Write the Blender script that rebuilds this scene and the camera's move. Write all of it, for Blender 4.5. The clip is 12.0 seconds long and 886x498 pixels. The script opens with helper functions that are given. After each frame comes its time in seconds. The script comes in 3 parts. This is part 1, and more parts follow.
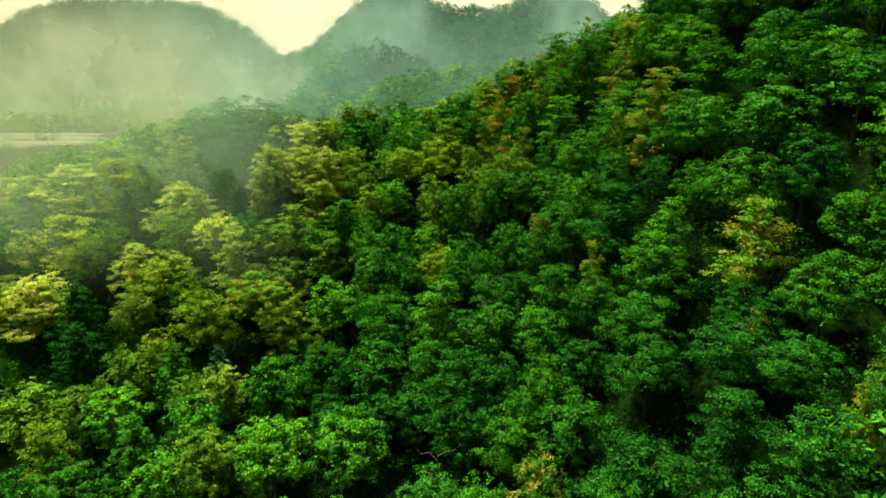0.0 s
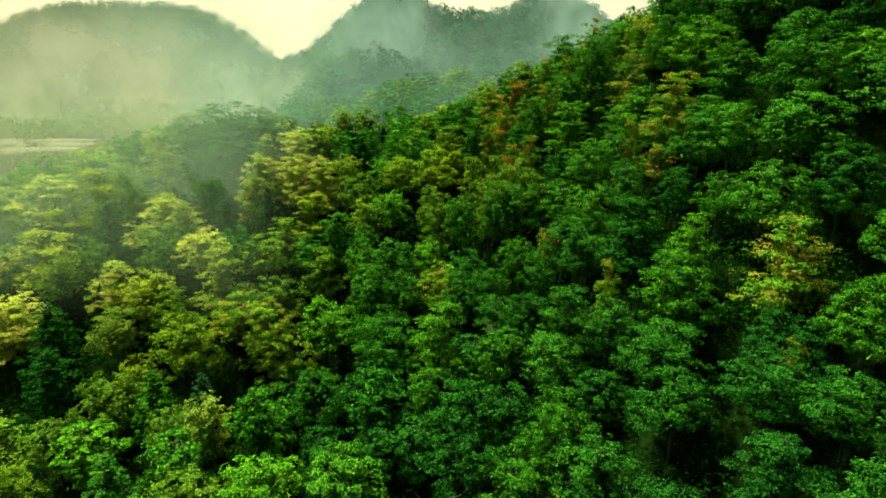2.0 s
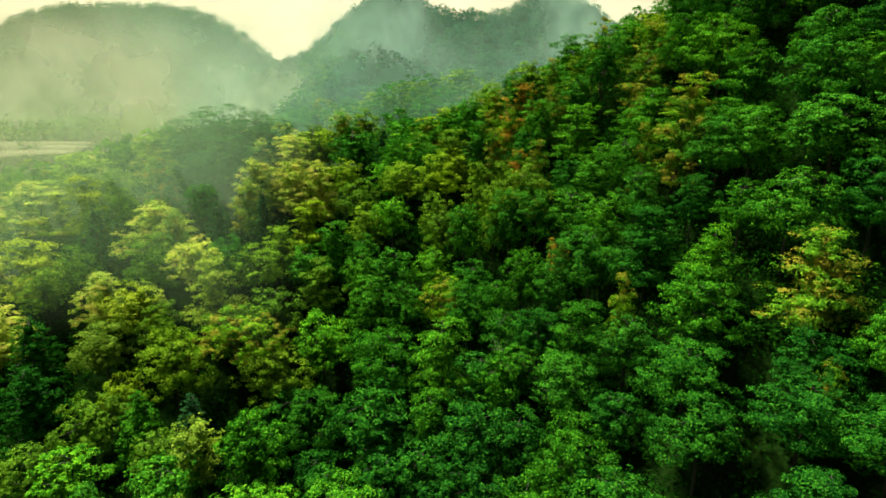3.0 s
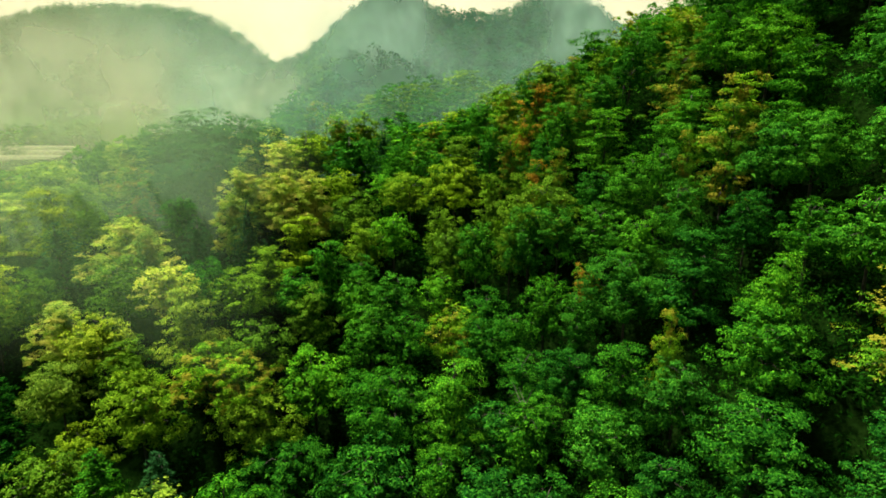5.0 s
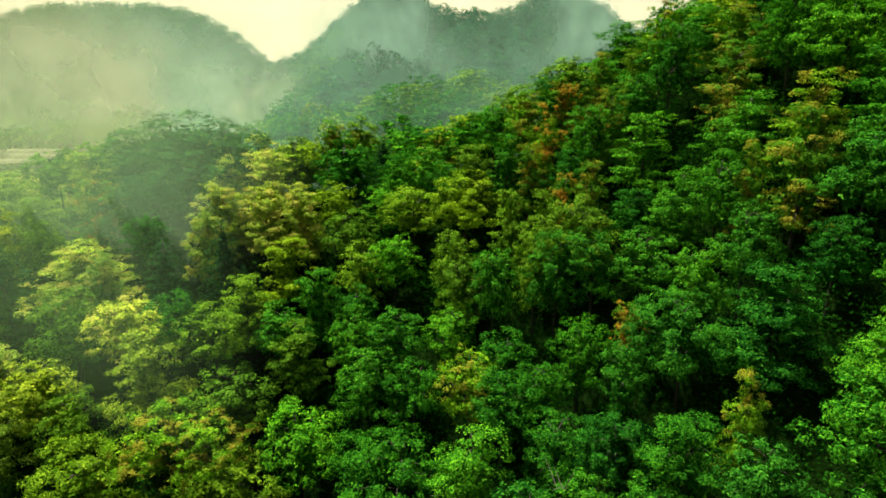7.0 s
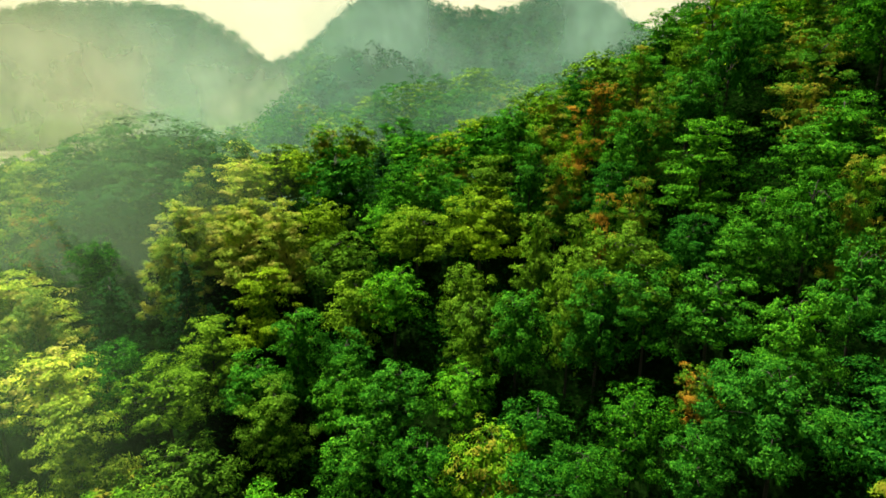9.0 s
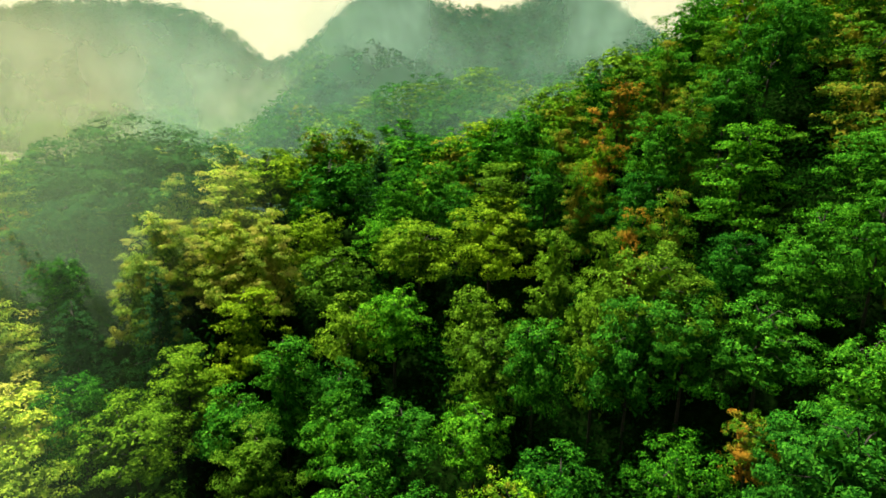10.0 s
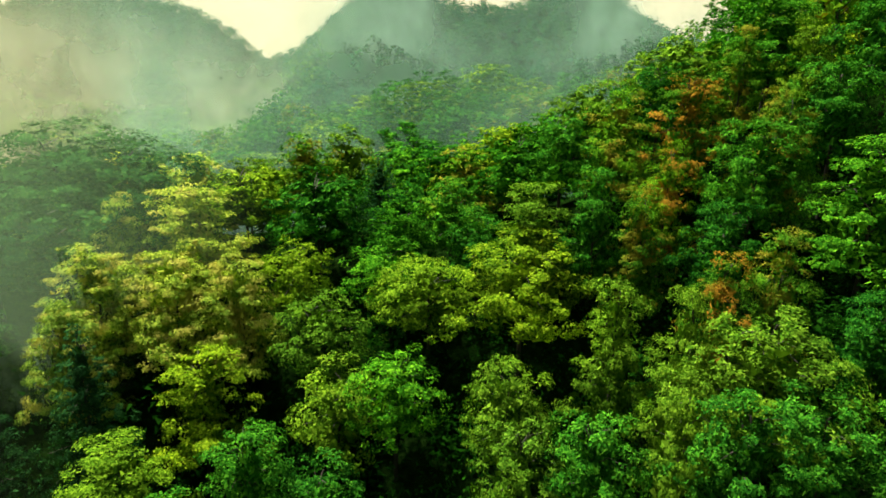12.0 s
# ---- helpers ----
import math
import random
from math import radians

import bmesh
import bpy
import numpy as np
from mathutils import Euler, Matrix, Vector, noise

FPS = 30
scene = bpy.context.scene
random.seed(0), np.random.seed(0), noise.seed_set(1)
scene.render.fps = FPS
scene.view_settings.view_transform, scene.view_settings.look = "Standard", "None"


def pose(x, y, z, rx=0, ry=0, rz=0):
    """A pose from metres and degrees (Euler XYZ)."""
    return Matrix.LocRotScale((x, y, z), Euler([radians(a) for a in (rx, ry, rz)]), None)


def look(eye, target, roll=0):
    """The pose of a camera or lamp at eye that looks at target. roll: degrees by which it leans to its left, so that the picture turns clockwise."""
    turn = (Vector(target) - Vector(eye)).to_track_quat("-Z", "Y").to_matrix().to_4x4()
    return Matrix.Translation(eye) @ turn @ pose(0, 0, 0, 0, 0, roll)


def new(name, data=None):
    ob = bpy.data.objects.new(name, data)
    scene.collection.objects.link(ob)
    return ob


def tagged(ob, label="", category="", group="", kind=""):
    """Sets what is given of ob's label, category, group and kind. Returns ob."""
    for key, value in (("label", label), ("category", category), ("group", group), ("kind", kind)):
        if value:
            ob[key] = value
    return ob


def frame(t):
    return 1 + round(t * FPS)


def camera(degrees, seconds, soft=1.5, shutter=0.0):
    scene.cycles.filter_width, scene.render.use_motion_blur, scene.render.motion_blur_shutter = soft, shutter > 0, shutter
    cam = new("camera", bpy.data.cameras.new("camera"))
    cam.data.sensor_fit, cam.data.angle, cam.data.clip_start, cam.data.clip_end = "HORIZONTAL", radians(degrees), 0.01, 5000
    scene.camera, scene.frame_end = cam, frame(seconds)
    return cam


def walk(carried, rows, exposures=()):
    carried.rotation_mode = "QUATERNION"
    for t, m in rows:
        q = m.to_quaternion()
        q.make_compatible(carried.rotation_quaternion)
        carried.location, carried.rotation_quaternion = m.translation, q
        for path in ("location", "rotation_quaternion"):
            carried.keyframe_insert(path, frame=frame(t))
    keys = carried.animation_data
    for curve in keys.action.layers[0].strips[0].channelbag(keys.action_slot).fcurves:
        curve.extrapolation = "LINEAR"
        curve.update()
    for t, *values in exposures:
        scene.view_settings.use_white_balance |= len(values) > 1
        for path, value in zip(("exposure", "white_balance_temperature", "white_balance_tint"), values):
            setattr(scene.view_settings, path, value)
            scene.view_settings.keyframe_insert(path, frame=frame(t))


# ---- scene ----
cam = camera(74.3, 12.0, soft=1.68)
PATH = [
    (0.0, (-0.039, 0.088, 68.703), (-0.047, 2.015, 68.166), 0.83),
    (0.5, (-0.065, 0.916, 68.799), (-0.071, 2.843, 68.265), 0.80),
    (1.0, (-0.145, 1.951, 68.872), (-0.150, 3.879, 68.341), 0.77),
    (1.5, (-0.269, 3.172, 68.927), (-0.273, 5.101, 68.398), 0.74),
    (2.0, (-0.430, 4.561, 68.967), (-0.432, 6.490, 68.440), 0.71),
    (2.5, (-0.617, 6.099, 68.994), (-0.619, 8.029, 68.469), 0.69),
    (3.0, (-0.825, 7.768, 69.011), (-0.826, 9.698, 68.489), 0.68),
    (3.5, (-1.046, 9.552, 69.022), (-1.046, 11.483, 68.501), 0.66),
    (4.0, (-1.275, 11.437, 69.027), (-1.275, 13.369, 68.508), 0.65),
    (4.5, (-1.508, 13.409, 69.029), (-1.507, 15.341, 68.512), 0.65),
    (5.0, (-1.739, 15.453, 69.030), (-1.737, 17.386, 68.514), 0.64),
    (5.5, (-1.966, 17.560, 69.031), (-1.964, 19.492, 68.515), 0.64),
    (6.0, (-2.186, 19.717, 69.032), (-2.184, 21.650, 68.518), 0.65),
    (6.5, (-2.398, 21.916, 69.034), (-2.395, 23.848, 68.521), 0.66),
    (7.0, (-2.601, 24.147, 69.039), (-2.598, 26.080, 68.526), 0.67),
    (7.5, (-2.794, 26.403, 69.045), (-2.791, 28.337, 68.533), 0.69),
    (8.0, (-2.978, 28.679, 69.054), (-2.975, 30.612, 68.542), 0.71),
    (8.5, (-3.155, 30.968, 69.063), (-3.152, 32.901, 68.551), 0.74),
    (9.0, (-3.328, 33.267, 69.073), (-3.325, 35.200, 68.561), 0.77),
    (9.5, (-3.499, 35.572, 69.082), (-3.497, 37.505, 68.571), 0.81),
    (10.0, (-3.672, 37.881, 69.090), (-3.670, 39.814, 68.578), 0.85),
    (10.5, (-3.853, 40.194, 69.094), (-3.851, 42.127, 68.581), 0.89),
    (11.0, (-4.046, 42.510, 69.092), (-4.045, 44.443, 68.579), 0.94),
    (11.5, (-4.258, 44.832, 69.082), (-4.258, 46.765, 68.568), 1.00),
    (12.0, (-4.497, 47.161, 69.062), (-4.498, 49.093, 68.548), 1.06),
]
walk(cam, [(t, look(eye, target, roll)) for t, eye, target, roll in PATH])

# ---- world, sun, exposure ----
SUN_AZIMUTH, SUN_HEIGHT = radians(-50), radians(63)
world = bpy.data.worlds.new("overcast_evening")
scene.world = world
world.use_nodes = True
wn, wl = world.node_tree.nodes, world.node_tree.links
sky = wn.new("ShaderNodeTexSky")
sky.sky_type, sky.sun_disc = "NISHITA", False
sky.sun_elevation, sky.sun_rotation = SUN_HEIGHT, SUN_AZIMUTH
sky.dust_density, sky.air_density = 6.0, 1.5
dim = wn.new("ShaderNodeVectorMath")
dim.operation = "SCALE"
dim.inputs["Scale"].default_value = 0.10
cloud = wn.new("ShaderNodeMix")
cloud.data_type = "RGBA"
cloud.inputs["Factor"].default_value = 0.88
place = wn.new("ShaderNodeTexCoord")
height = wn.new("ShaderNodeSeparateXYZ")
layers = wn.new("ShaderNodeValToRGB")  # a hazy overcast, brighter overhead than at the horizon
layers.color_ramp.elements.new(0.5)
for e, (at, colour) in zip(layers.color_ramp.elements, ((0.13, (2.95, 2.62, 1.6, 1)), (0.3, (0.98, 1.06, 0.84, 1)), (1.0, (1.08, 1.3, 1.12, 1)))):
    e.position, e.color = at, colour
wl.new(place.outputs["Generated"], height.inputs[0])
wl.new(height.outputs["Z"], layers.inputs["Fac"])
toward = wn.new("ShaderNodeVectorMath")  # and brighter towards the veiled sun
toward.operation = "DOT_PRODUCT"
toward.inputs[1].default_value = (math.sin(SUN_AZIMUTH), math.cos(SUN_AZIMUTH), 0)
side = wn.new("ShaderNodeMapRange")
side.inputs[1].default_value, side.inputs[2].default_value = -0.9, 0.7
side.inputs[3].default_value, side.inputs[4].default_value = 0.4, 1.0
haze = wn.new("ShaderNodeVectorMath")
haze.operation = "SCALE"
wl.new(place.outputs["Generated"], toward.inputs[0])
wl.new(toward.outputs["Value"], side.inputs[0])
wl.new(layers.outputs["Color"], haze.inputs[0])
wl.new(side.outputs[0], haze.inputs["Scale"])
wl.new(haze.outputs["Vector"], cloud.inputs[7])
wl.new(sky.outputs["Color"], dim.inputs[0])
wl.new(dim.outputs["Vector"], cloud.inputs[6])
wl.new(cloud.outputs[2], wn["Background"].inputs["Color"])
wn["Background"].inputs["Strength"].default_value = 0.165

sun = new("sun", bpy.data.lights.new("sun", "SUN"))
sun.data.energy, sun.data.angle, sun.data.color = 5.0, radians(6), (1.0, 0.95, 0.76)
sun.matrix_world = look((0, 0, 300), Vector((0, 0, 300)) - 100 * Vector((math.sin(SUN_AZIMUTH) * math.cos(SUN_HEIGHT), math.cos(SUN_AZIMUTH) * math.cos(SUN_HEIGHT), math.sin(SUN_HEIGHT))))
scene.view_settings.exposure = 1.64


# ---- materials ----
def material(name):
    m = bpy.data.materials.new(name)
    m.use_nodes = True
    return m, m.node_tree.nodes, m.node_tree.links


def node(nodes, kind, **values):
    n = nodes.new(kind)
    for key, value in values.items():
        n.inputs[key.replace("_", " ")].default_value = value
    return n


def mixer(nodes, links, blend, factor, a, b):
    """A colour mix; factor, a and b are sockets or values."""
    n = nodes.new("ShaderNodeMix")
    n.data_type, n.blend_type = "RGBA", blend
    for slot, value in ((0, factor), (6, a), (7, b)):
        if isinstance(value, bpy.types.NodeSocket):
            links.new(value, n.inputs[slot])
        else:
            n.inputs[slot].default_value = value
    return n.outputs[2]


def ramp(nodes, links, source, *stops):
    n = nodes.new("ShaderNodeValToRGB")
    while len(n.color_ramp.elements) < len(stops):
        n.color_ramp.elements.new(0.5)
    for e, (at, colour) in zip(n.color_ramp.elements, stops):
        e.position, e.color = at, (*colour, 1)
    links.new(source, n.inputs["Fac"])
    return n.outputs["Color"]


def foliage(name, dark, mid, light, tips=None, patch=0.35, far=False):
    """Leaves: hue by tree, by branch and by leaf, thin enough to let light through."""
    m, nodes, links = material(name)
    bsdf = nodes["Principled BSDF"]
    geo, info = nodes.new("ShaderNodeNewGeometry"), nodes.new("ShaderNodeObjectInfo")
    colour = ramp(nodes, links, geo.outputs["Random Per Island"], (0.0, dark), (0.55, mid), (0.95, light))
    grain = node(nodes, "ShaderNodeTexNoise", Scale=patch, Detail=3.0)
    links.new(geo.outputs["Position"], grain.inputs["Vector"])
    branch = ramp(nodes, links, grain.outputs["Fac"], (0.3, (0.6, 0.7, 0.75)), (0.5, (1, 1, 1)), (0.7, (1.25, 1.2, 0.9)))
    colour = mixer(nodes, links, "MULTIPLY", 0.85, colour, branch)
    if far:
        cells = node(nodes, "ShaderNodeTexVoronoi", Scale=0.16)
        cells.voronoi_dimensions = "2D"
        links.new(geo.outputs["Position"], cells.inputs["Vector"])
        split = nodes.new("ShaderNodeSeparateColor")
        links.new(cells.outputs["Color"], split.inputs["Color"])
        by_tree = split.outputs[0]
    else:
        by_tree = info.outputs["Random"]
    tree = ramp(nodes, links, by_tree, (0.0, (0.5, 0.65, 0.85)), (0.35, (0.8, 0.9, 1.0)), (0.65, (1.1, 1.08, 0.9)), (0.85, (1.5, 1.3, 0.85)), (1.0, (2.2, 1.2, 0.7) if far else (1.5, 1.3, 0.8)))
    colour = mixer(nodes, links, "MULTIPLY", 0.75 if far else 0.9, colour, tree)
    if tips:
        spots = node(nodes, "ShaderNodeTexNoise", Scale=0.8, Detail=2.5)
        links.new(geo.outputs["Position"], spots.inputs["Vector"])
        mask = ramp(nodes, links, spots.outputs["Fac"], (0.5, (0, 0, 0)), (0.6, (1, 1, 1)))
        colour = mixer(nodes, links, "MIX", mask, colour, (*tips, 1))
    links.new(colour, bsdf.inputs["Base Color"])
    bsdf.inputs["Roughness"].default_value = 0.65
    bsdf.inputs["Specular IOR Level"].default_value = 0.0
    thin = nodes.new("ShaderNodeBsdfTranslucent")
    glow = mixer(nodes, links, "MULTIPLY", 1.0, colour, (1.1, 1.3, 0.35, 1))
    links.new(glow, thin.inputs["Color"])
    both = nodes.new("ShaderNodeMixShader")
    both.inputs[0].default_value = 0.15
    links.new(bsdf.outputs[0], both.inputs[1])
    links.new(thin.outputs[0], both.inputs[2])
    links.new(both.outputs[0], nodes["Material Output"].inputs["Surface"])
    return m


LEAVES = {
    "green": foliage("leaves_green", (0.007, 0.044, 0.004), (0.026, 0.135, 0.008), (0.084, 0.262, 0.016)),
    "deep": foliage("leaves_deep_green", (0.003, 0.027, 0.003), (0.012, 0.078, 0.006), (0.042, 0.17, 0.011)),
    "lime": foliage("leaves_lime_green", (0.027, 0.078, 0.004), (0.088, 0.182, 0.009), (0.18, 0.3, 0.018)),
    # autumn tint, brightened and warmed in place of glare on the left
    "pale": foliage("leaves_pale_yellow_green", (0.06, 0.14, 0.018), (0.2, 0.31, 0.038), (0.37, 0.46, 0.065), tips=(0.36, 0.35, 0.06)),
    "gold": foliage("leaves_golden", (0.06, 0.12, 0.008), (0.17, 0.26, 0.018), (0.33, 0.4, 0.035)),
    "rust": foliage("leaves_rust_tipped", (0.015, 0.07, 0.005), (0.045, 0.15, 0.007), (0.11, 0.25, 0.012), tips=(0.28, 0.145, 0.015)),
    "amber": foliage("leaves_amber_tipped", (0.018, 0.075, 0.005), (0.052, 0.165, 0.008), (0.12, 0.265, 0.014), tips=(0.18, 0.175, 0.016)),
    "pine": foliage("needles_dark", (0.008, 0.038, 0.01), (0.02, 0.074, 0.018), (0.04, 0.12, 0.028)),
}
# Shrub leaves near-black: the shade in gaps between crowns is put into the colour.
SHADE_SHRUB_LEAVES = foliage("leaves_undergrowth_shade_dark", (0.002, 0.012, 0.001), (0.004, 0.026, 0.002), (0.01, 0.05, 0.004))
# Bluer, flatter leaf tones: the haze over the far ridges is in the colour.
HAZED_RIDGE_LEAVES = foliage("leaves_far_ridges_hazed", (0.012, 0.066, 0.03), (0.016, 0.085, 0.036), (0.024, 0.105, 0.04), far=True)
# Paler than leaves close by, with some distance haze put into the colour.
HAZED_FAR_LEAVES = foliage("leaves_far_woods_hazed", (0.025, 0.09, 0.016), (0.05, 0.15, 0.022), (0.11, 0.22, 0.03), far=True)


def bark_material(name, dark, light):
    m, nodes, links = material(name)
    bsdf, place = nodes["Principled BSDF"], nodes.new("ShaderNodeTexCoord")
    grain = node(nodes, "ShaderNodeTexNoise", Scale=9.0, Detail=6.0)
    links.new(place.outputs["Object"], grain.inputs["Vector"])
    links.new(ramp(nodes, links, grain.outputs["Fac"], (0.3, dark), (0.7, light)), bsdf.inputs["Base Color"])
    bump = node(nodes, "ShaderNodeBump", Strength=0.6)
    links.new(grain.outputs["Fac"], bump.inputs["Height"])
    links.new(bump.outputs[0], bsdf.inputs["Normal"])
    bsdf.inputs["Roughness"].default_value = 0.9
    return m


def ground_material():
    m, nodes, links = material("forest_floor_shade_dark")
    bsdf, geo = nodes["Principled BSDF"], nodes.new("ShaderNodeNewGeometry")
    fine = node(nodes, "ShaderNodeTexNoise", Scale=2.5, Detail=8.0)
    wide = node(nodes, "ShaderNodeTexNoise", Scale=0.12, Detail=3.0)
    for n in (fine, wide):
        links.new(geo.outputs["Position"], n.inputs["Vector"])
    # Litter and moss tones are near-black, with the shade under crowns put in.
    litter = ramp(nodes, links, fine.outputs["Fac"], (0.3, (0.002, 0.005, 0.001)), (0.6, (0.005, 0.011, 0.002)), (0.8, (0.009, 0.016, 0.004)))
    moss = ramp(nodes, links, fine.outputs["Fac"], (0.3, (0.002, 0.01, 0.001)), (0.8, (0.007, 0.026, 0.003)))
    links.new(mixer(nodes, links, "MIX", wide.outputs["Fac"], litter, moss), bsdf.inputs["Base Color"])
    bump = node(nodes, "ShaderNodeBump", Strength=0.8, Distance=0.2)
    links.new(fine.outputs["Fac"], bump.inputs["Height"])
    links.new(bump.outputs[0], bsdf.inputs["Normal"])
    bsdf.inputs["Roughness"].default_value = 0.95
    bsdf.inputs["Specular IOR Level"].default_value = 0.0
    return m


def mist_material(name, density, scale, seed, thin, colour, rim):
    """Drifting droplets: thin where the noise is low and towards the rim of the bank."""
    m, nodes, links = material(name)
    place, geo = nodes.new("ShaderNodeTexCoord"), nodes.new("ShaderNodeNewGeometry")
    shift = nodes.new("ShaderNodeMapping")
    shift.inputs["Location"].default_value = (seed * 37.0, seed * 11.0, seed * 5.0)
    shift.inputs["Scale"].default_value = (scale, scale, scale * 0.8)
    links.new(geo.outputs["Position"], shift.inputs["Vector"])
    wisps = node(nodes, "ShaderNodeTexNoise", Scale=1.0, Detail=5.0, Roughness=0.55, Distortion=0.2)
    links.new(shift.outputs[0], wisps.inputs["Vector"])
    body = nodes.new("ShaderNodeMapRange")
    for slot, value in enumerate((0.42, 0.68, thin, 1.0), 1):
        body.inputs[slot].default_value = value
    links.new(wisps.outputs["Fac"], body.inputs[0])
    uv = nodes.new("ShaderNodeSeparateXYZ")
    links.new(place.outputs["UV"], uv.inputs[0])
    value = body.outputs[0]
    for axis, low, high in (("X", rim, 1 - rim), ("Y", 0.25, 0.55)):
        for a, b in ((0.0, low), (1.0, high)):
            edge = nodes.new("ShaderNodeMapRange")
            edge.interpolation_type = "SMOOTHSTEP"
            edge.inputs[1].default_value, edge.inputs[2].default_value = a, b
            links.new(uv.outputs[axis], edge.inputs[0])
            times = nodes.new("ShaderNodeMath")
            times.operation = "MULTIPLY"
            links.new(value, times.inputs[0])
            links.new(edge.outputs[0], times.inputs[1])
            value = times.outputs[0]
    times = nodes.new("ShaderNodeMath")
    times.operation = "MULTIPLY"
    times.inputs[1].default_value = density
    links.new(value, times.inputs[0])
    clear, drops, through_drops, mix = (nodes.new("ShaderNode" + k) for k in ("BsdfTransparent", "BsdfDiffuse", "BsdfTranslucent", "MixShader"))
    drops.inputs["Color"].default_value = (*colour, 1)
    through_drops.inputs["Color"].default_value = (*colour, 1)
    half = nodes.new("ShaderNodeMixShader")
    links.new(drops.outputs[0], half.inputs[1])
    links.new(through_drops.outputs[0], half.inputs[2])
    links.new(times.outputs[0], mix.inputs[0])
    links.new(clear.outputs[0], mix.inputs[1])
    links.new(half.outputs[0], mix.inputs[2])
    links.new(mix.outputs[0], nodes["Material Output"].inputs["Surface"])
    return m


BARK, FLOOR = bark_material("bark", (0.008, 0.007, 0.004), (0.026, 0.021, 0.013)), ground_material()


# ---- the lie of the land ----
def soft(a, k):
    """A smooth max(a, 0)."""
    return k * np.logaddexp(0.0, np.asarray(a, float) / k)


def swell(x, y, rise, cx, cy, rx, ry):
    """A rounded hump, or hollow, of the slope."""
    return rise * np.exp(-((x - cx) / rx) ** 2 - ((y - cy) / ry) ** 2)


def canopy(x, y):
    """Height of the tree tops over the plan."""
    x, y = np.asarray(x, float), np.asarray(y, float)
    v = np.tanh((y - 62) / 26)
    r, l = soft(x, 6) / 20, soft(-(x + 8), 6) / 20
    spur = 51.2 + 15 * v - 1.4 * v * v + (14.9 + 3.5 * v) * r + (1.0 + 0.6 * v) * l
    spur -= 0.55 * soft(y - 82, 4) * np.clip(x / 25, 0, 2.5)
    spur -= 0.4 * soft(-(x + 40), 5) + 0.3 * soft(y - 92, 6)
    spur += swell(x, y, 2.2, -25, 82, 36, 10) + swell(x, y, 3.4, 7, 82, 10, 9) + swell(x, y, 2.6, -23.5, 63, 6, 5) + swell(x, y, 2.0, 20, 51, 6, 7)
    spur += swell(x, y, 3.0, -8, 97, 16, 9) + swell(x, y, -4.2, -10.5, 56, 6, 7) + swell(x, y, -2.6, -13.5, 70.5, 5, 5) + swell(x, y, -2.0, -31, 53, 6, 4)
    knoll = 72.5 - ((x - 4) / 46) ** 2 * 14 - ((y - 155) / 45) ** 2 * 9
    shoulder = 63.0 + 0.72 * soft(x - 9.5, 3) - ((y - 139) / 32) ** 2 * 9 - 0.3 * soft(x - 60, 8) - 0.4 * soft(-(x + 42), 8)
    crest = 87.5 + 45 * np.exp(-((x + 33) / 45) ** 2) + 45 * np.exp(-((x - 65) / 48) ** 2) + 5 * np.exp(-((x - 16) / 18) ** 2) + 18 * np.exp(-((x - 150) / 40) ** 2) - 0.12 * soft(x - 130, 20)
    back = crest - 0.33 * soft(398 - y, 8) - 0.5 * soft(y - 402, 8)
    ridge = 76 + 57 * np.exp(-np.clip((x + 240) / 110, -3, 3) ** 4)
    left = ridge - 0.46 * soft(468 - y, 8) - 0.5 * soft(y - 474, 8)
    valley = 30 + 20 / (1 + np.exp(np.clip((122 - y) / 8, -40, 40))) + 7 / (1 + np.exp(np.clip((168 - y) / 6, -40, 40))) + 0 * x
    tall = np.stack([spur, knoll, shoulder, back, left, valley])
    return 2.0 * np.logaddexp.reduce(tall / 2.0, axis=0)


def ground(x, y):
    """The soil lies under the tree tops."""
    return canopy(x, y) - 7.6


def mesh_of(name, verts, faces, mat, smooth=False):
    me = bpy.data.meshes.new(name)
    verts, faces = np.asarray(verts, np.float32), np.asarray(faces, np.int32)
    side = faces.shape[1]
    me.vertices.add(len(verts))
    me.vertices.foreach_set("co", verts.ravel())
    me.loops.add(faces.size)
    me.loops.foreach_set("vertex_index", faces.ravel())
    me.polygons.add(len(faces))
    me.polygons.foreach_set("loop_start", np.arange(0, faces.size, side, dtype=np.int32))
    me.update(calc_edges=True)
    if smooth:
        me.polygons.foreach_set("use_smooth", np.ones(len(faces), bool))
    me.materials.append(mat)
    return me


def sheet_of(name, xs, ys, height, mat):
    gx, gy = np.meshgrid(xs, ys)
    verts = np.stack([gx, gy, height(gx, gy)], -1).reshape(-1, 3)
    n, rows = len(xs), len(ys)
    i = (np.arange(rows - 1)[:, None] * n + np.arange(n - 1)).ravel()
    return mesh_of(name, verts, np.stack([i, i + 1, i + n + 1, i + n], -1), mat, True)


def bumps(x, y):
    return 0.35 * np.sin(x * 0.9 + np.sin(y * 0.7)) + 0.3 * np.sin(y * 1.1 + 2 * np.sin(x * 0.31)) + 0.5 * np.sin(x * 0.23 + 1.3) * np.sin(y * 0.27)


xs = np.concatenate([np.linspace(-3200, -430, 30)[:-1], np.linspace(-430, -90, 50)[:-1], np.linspace(-90, 90, 90)[:-1], np.linspace(90, 430, 50)[:-1], np.linspace(430, 3200, 30)])
ys = np.concatenate([np.linspace(-3200, -60, 30)[:-1], np.linspace(-60, 130, 95)[:-1], np.linspace(130, 560, 100)[:-1], np.linspace(560, 3200, 30)])
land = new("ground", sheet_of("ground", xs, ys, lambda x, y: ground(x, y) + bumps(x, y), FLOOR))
tagged(land, "mossy forest floor on steep mountain slopes, coloured dark for shade", "ground", kind="structure")


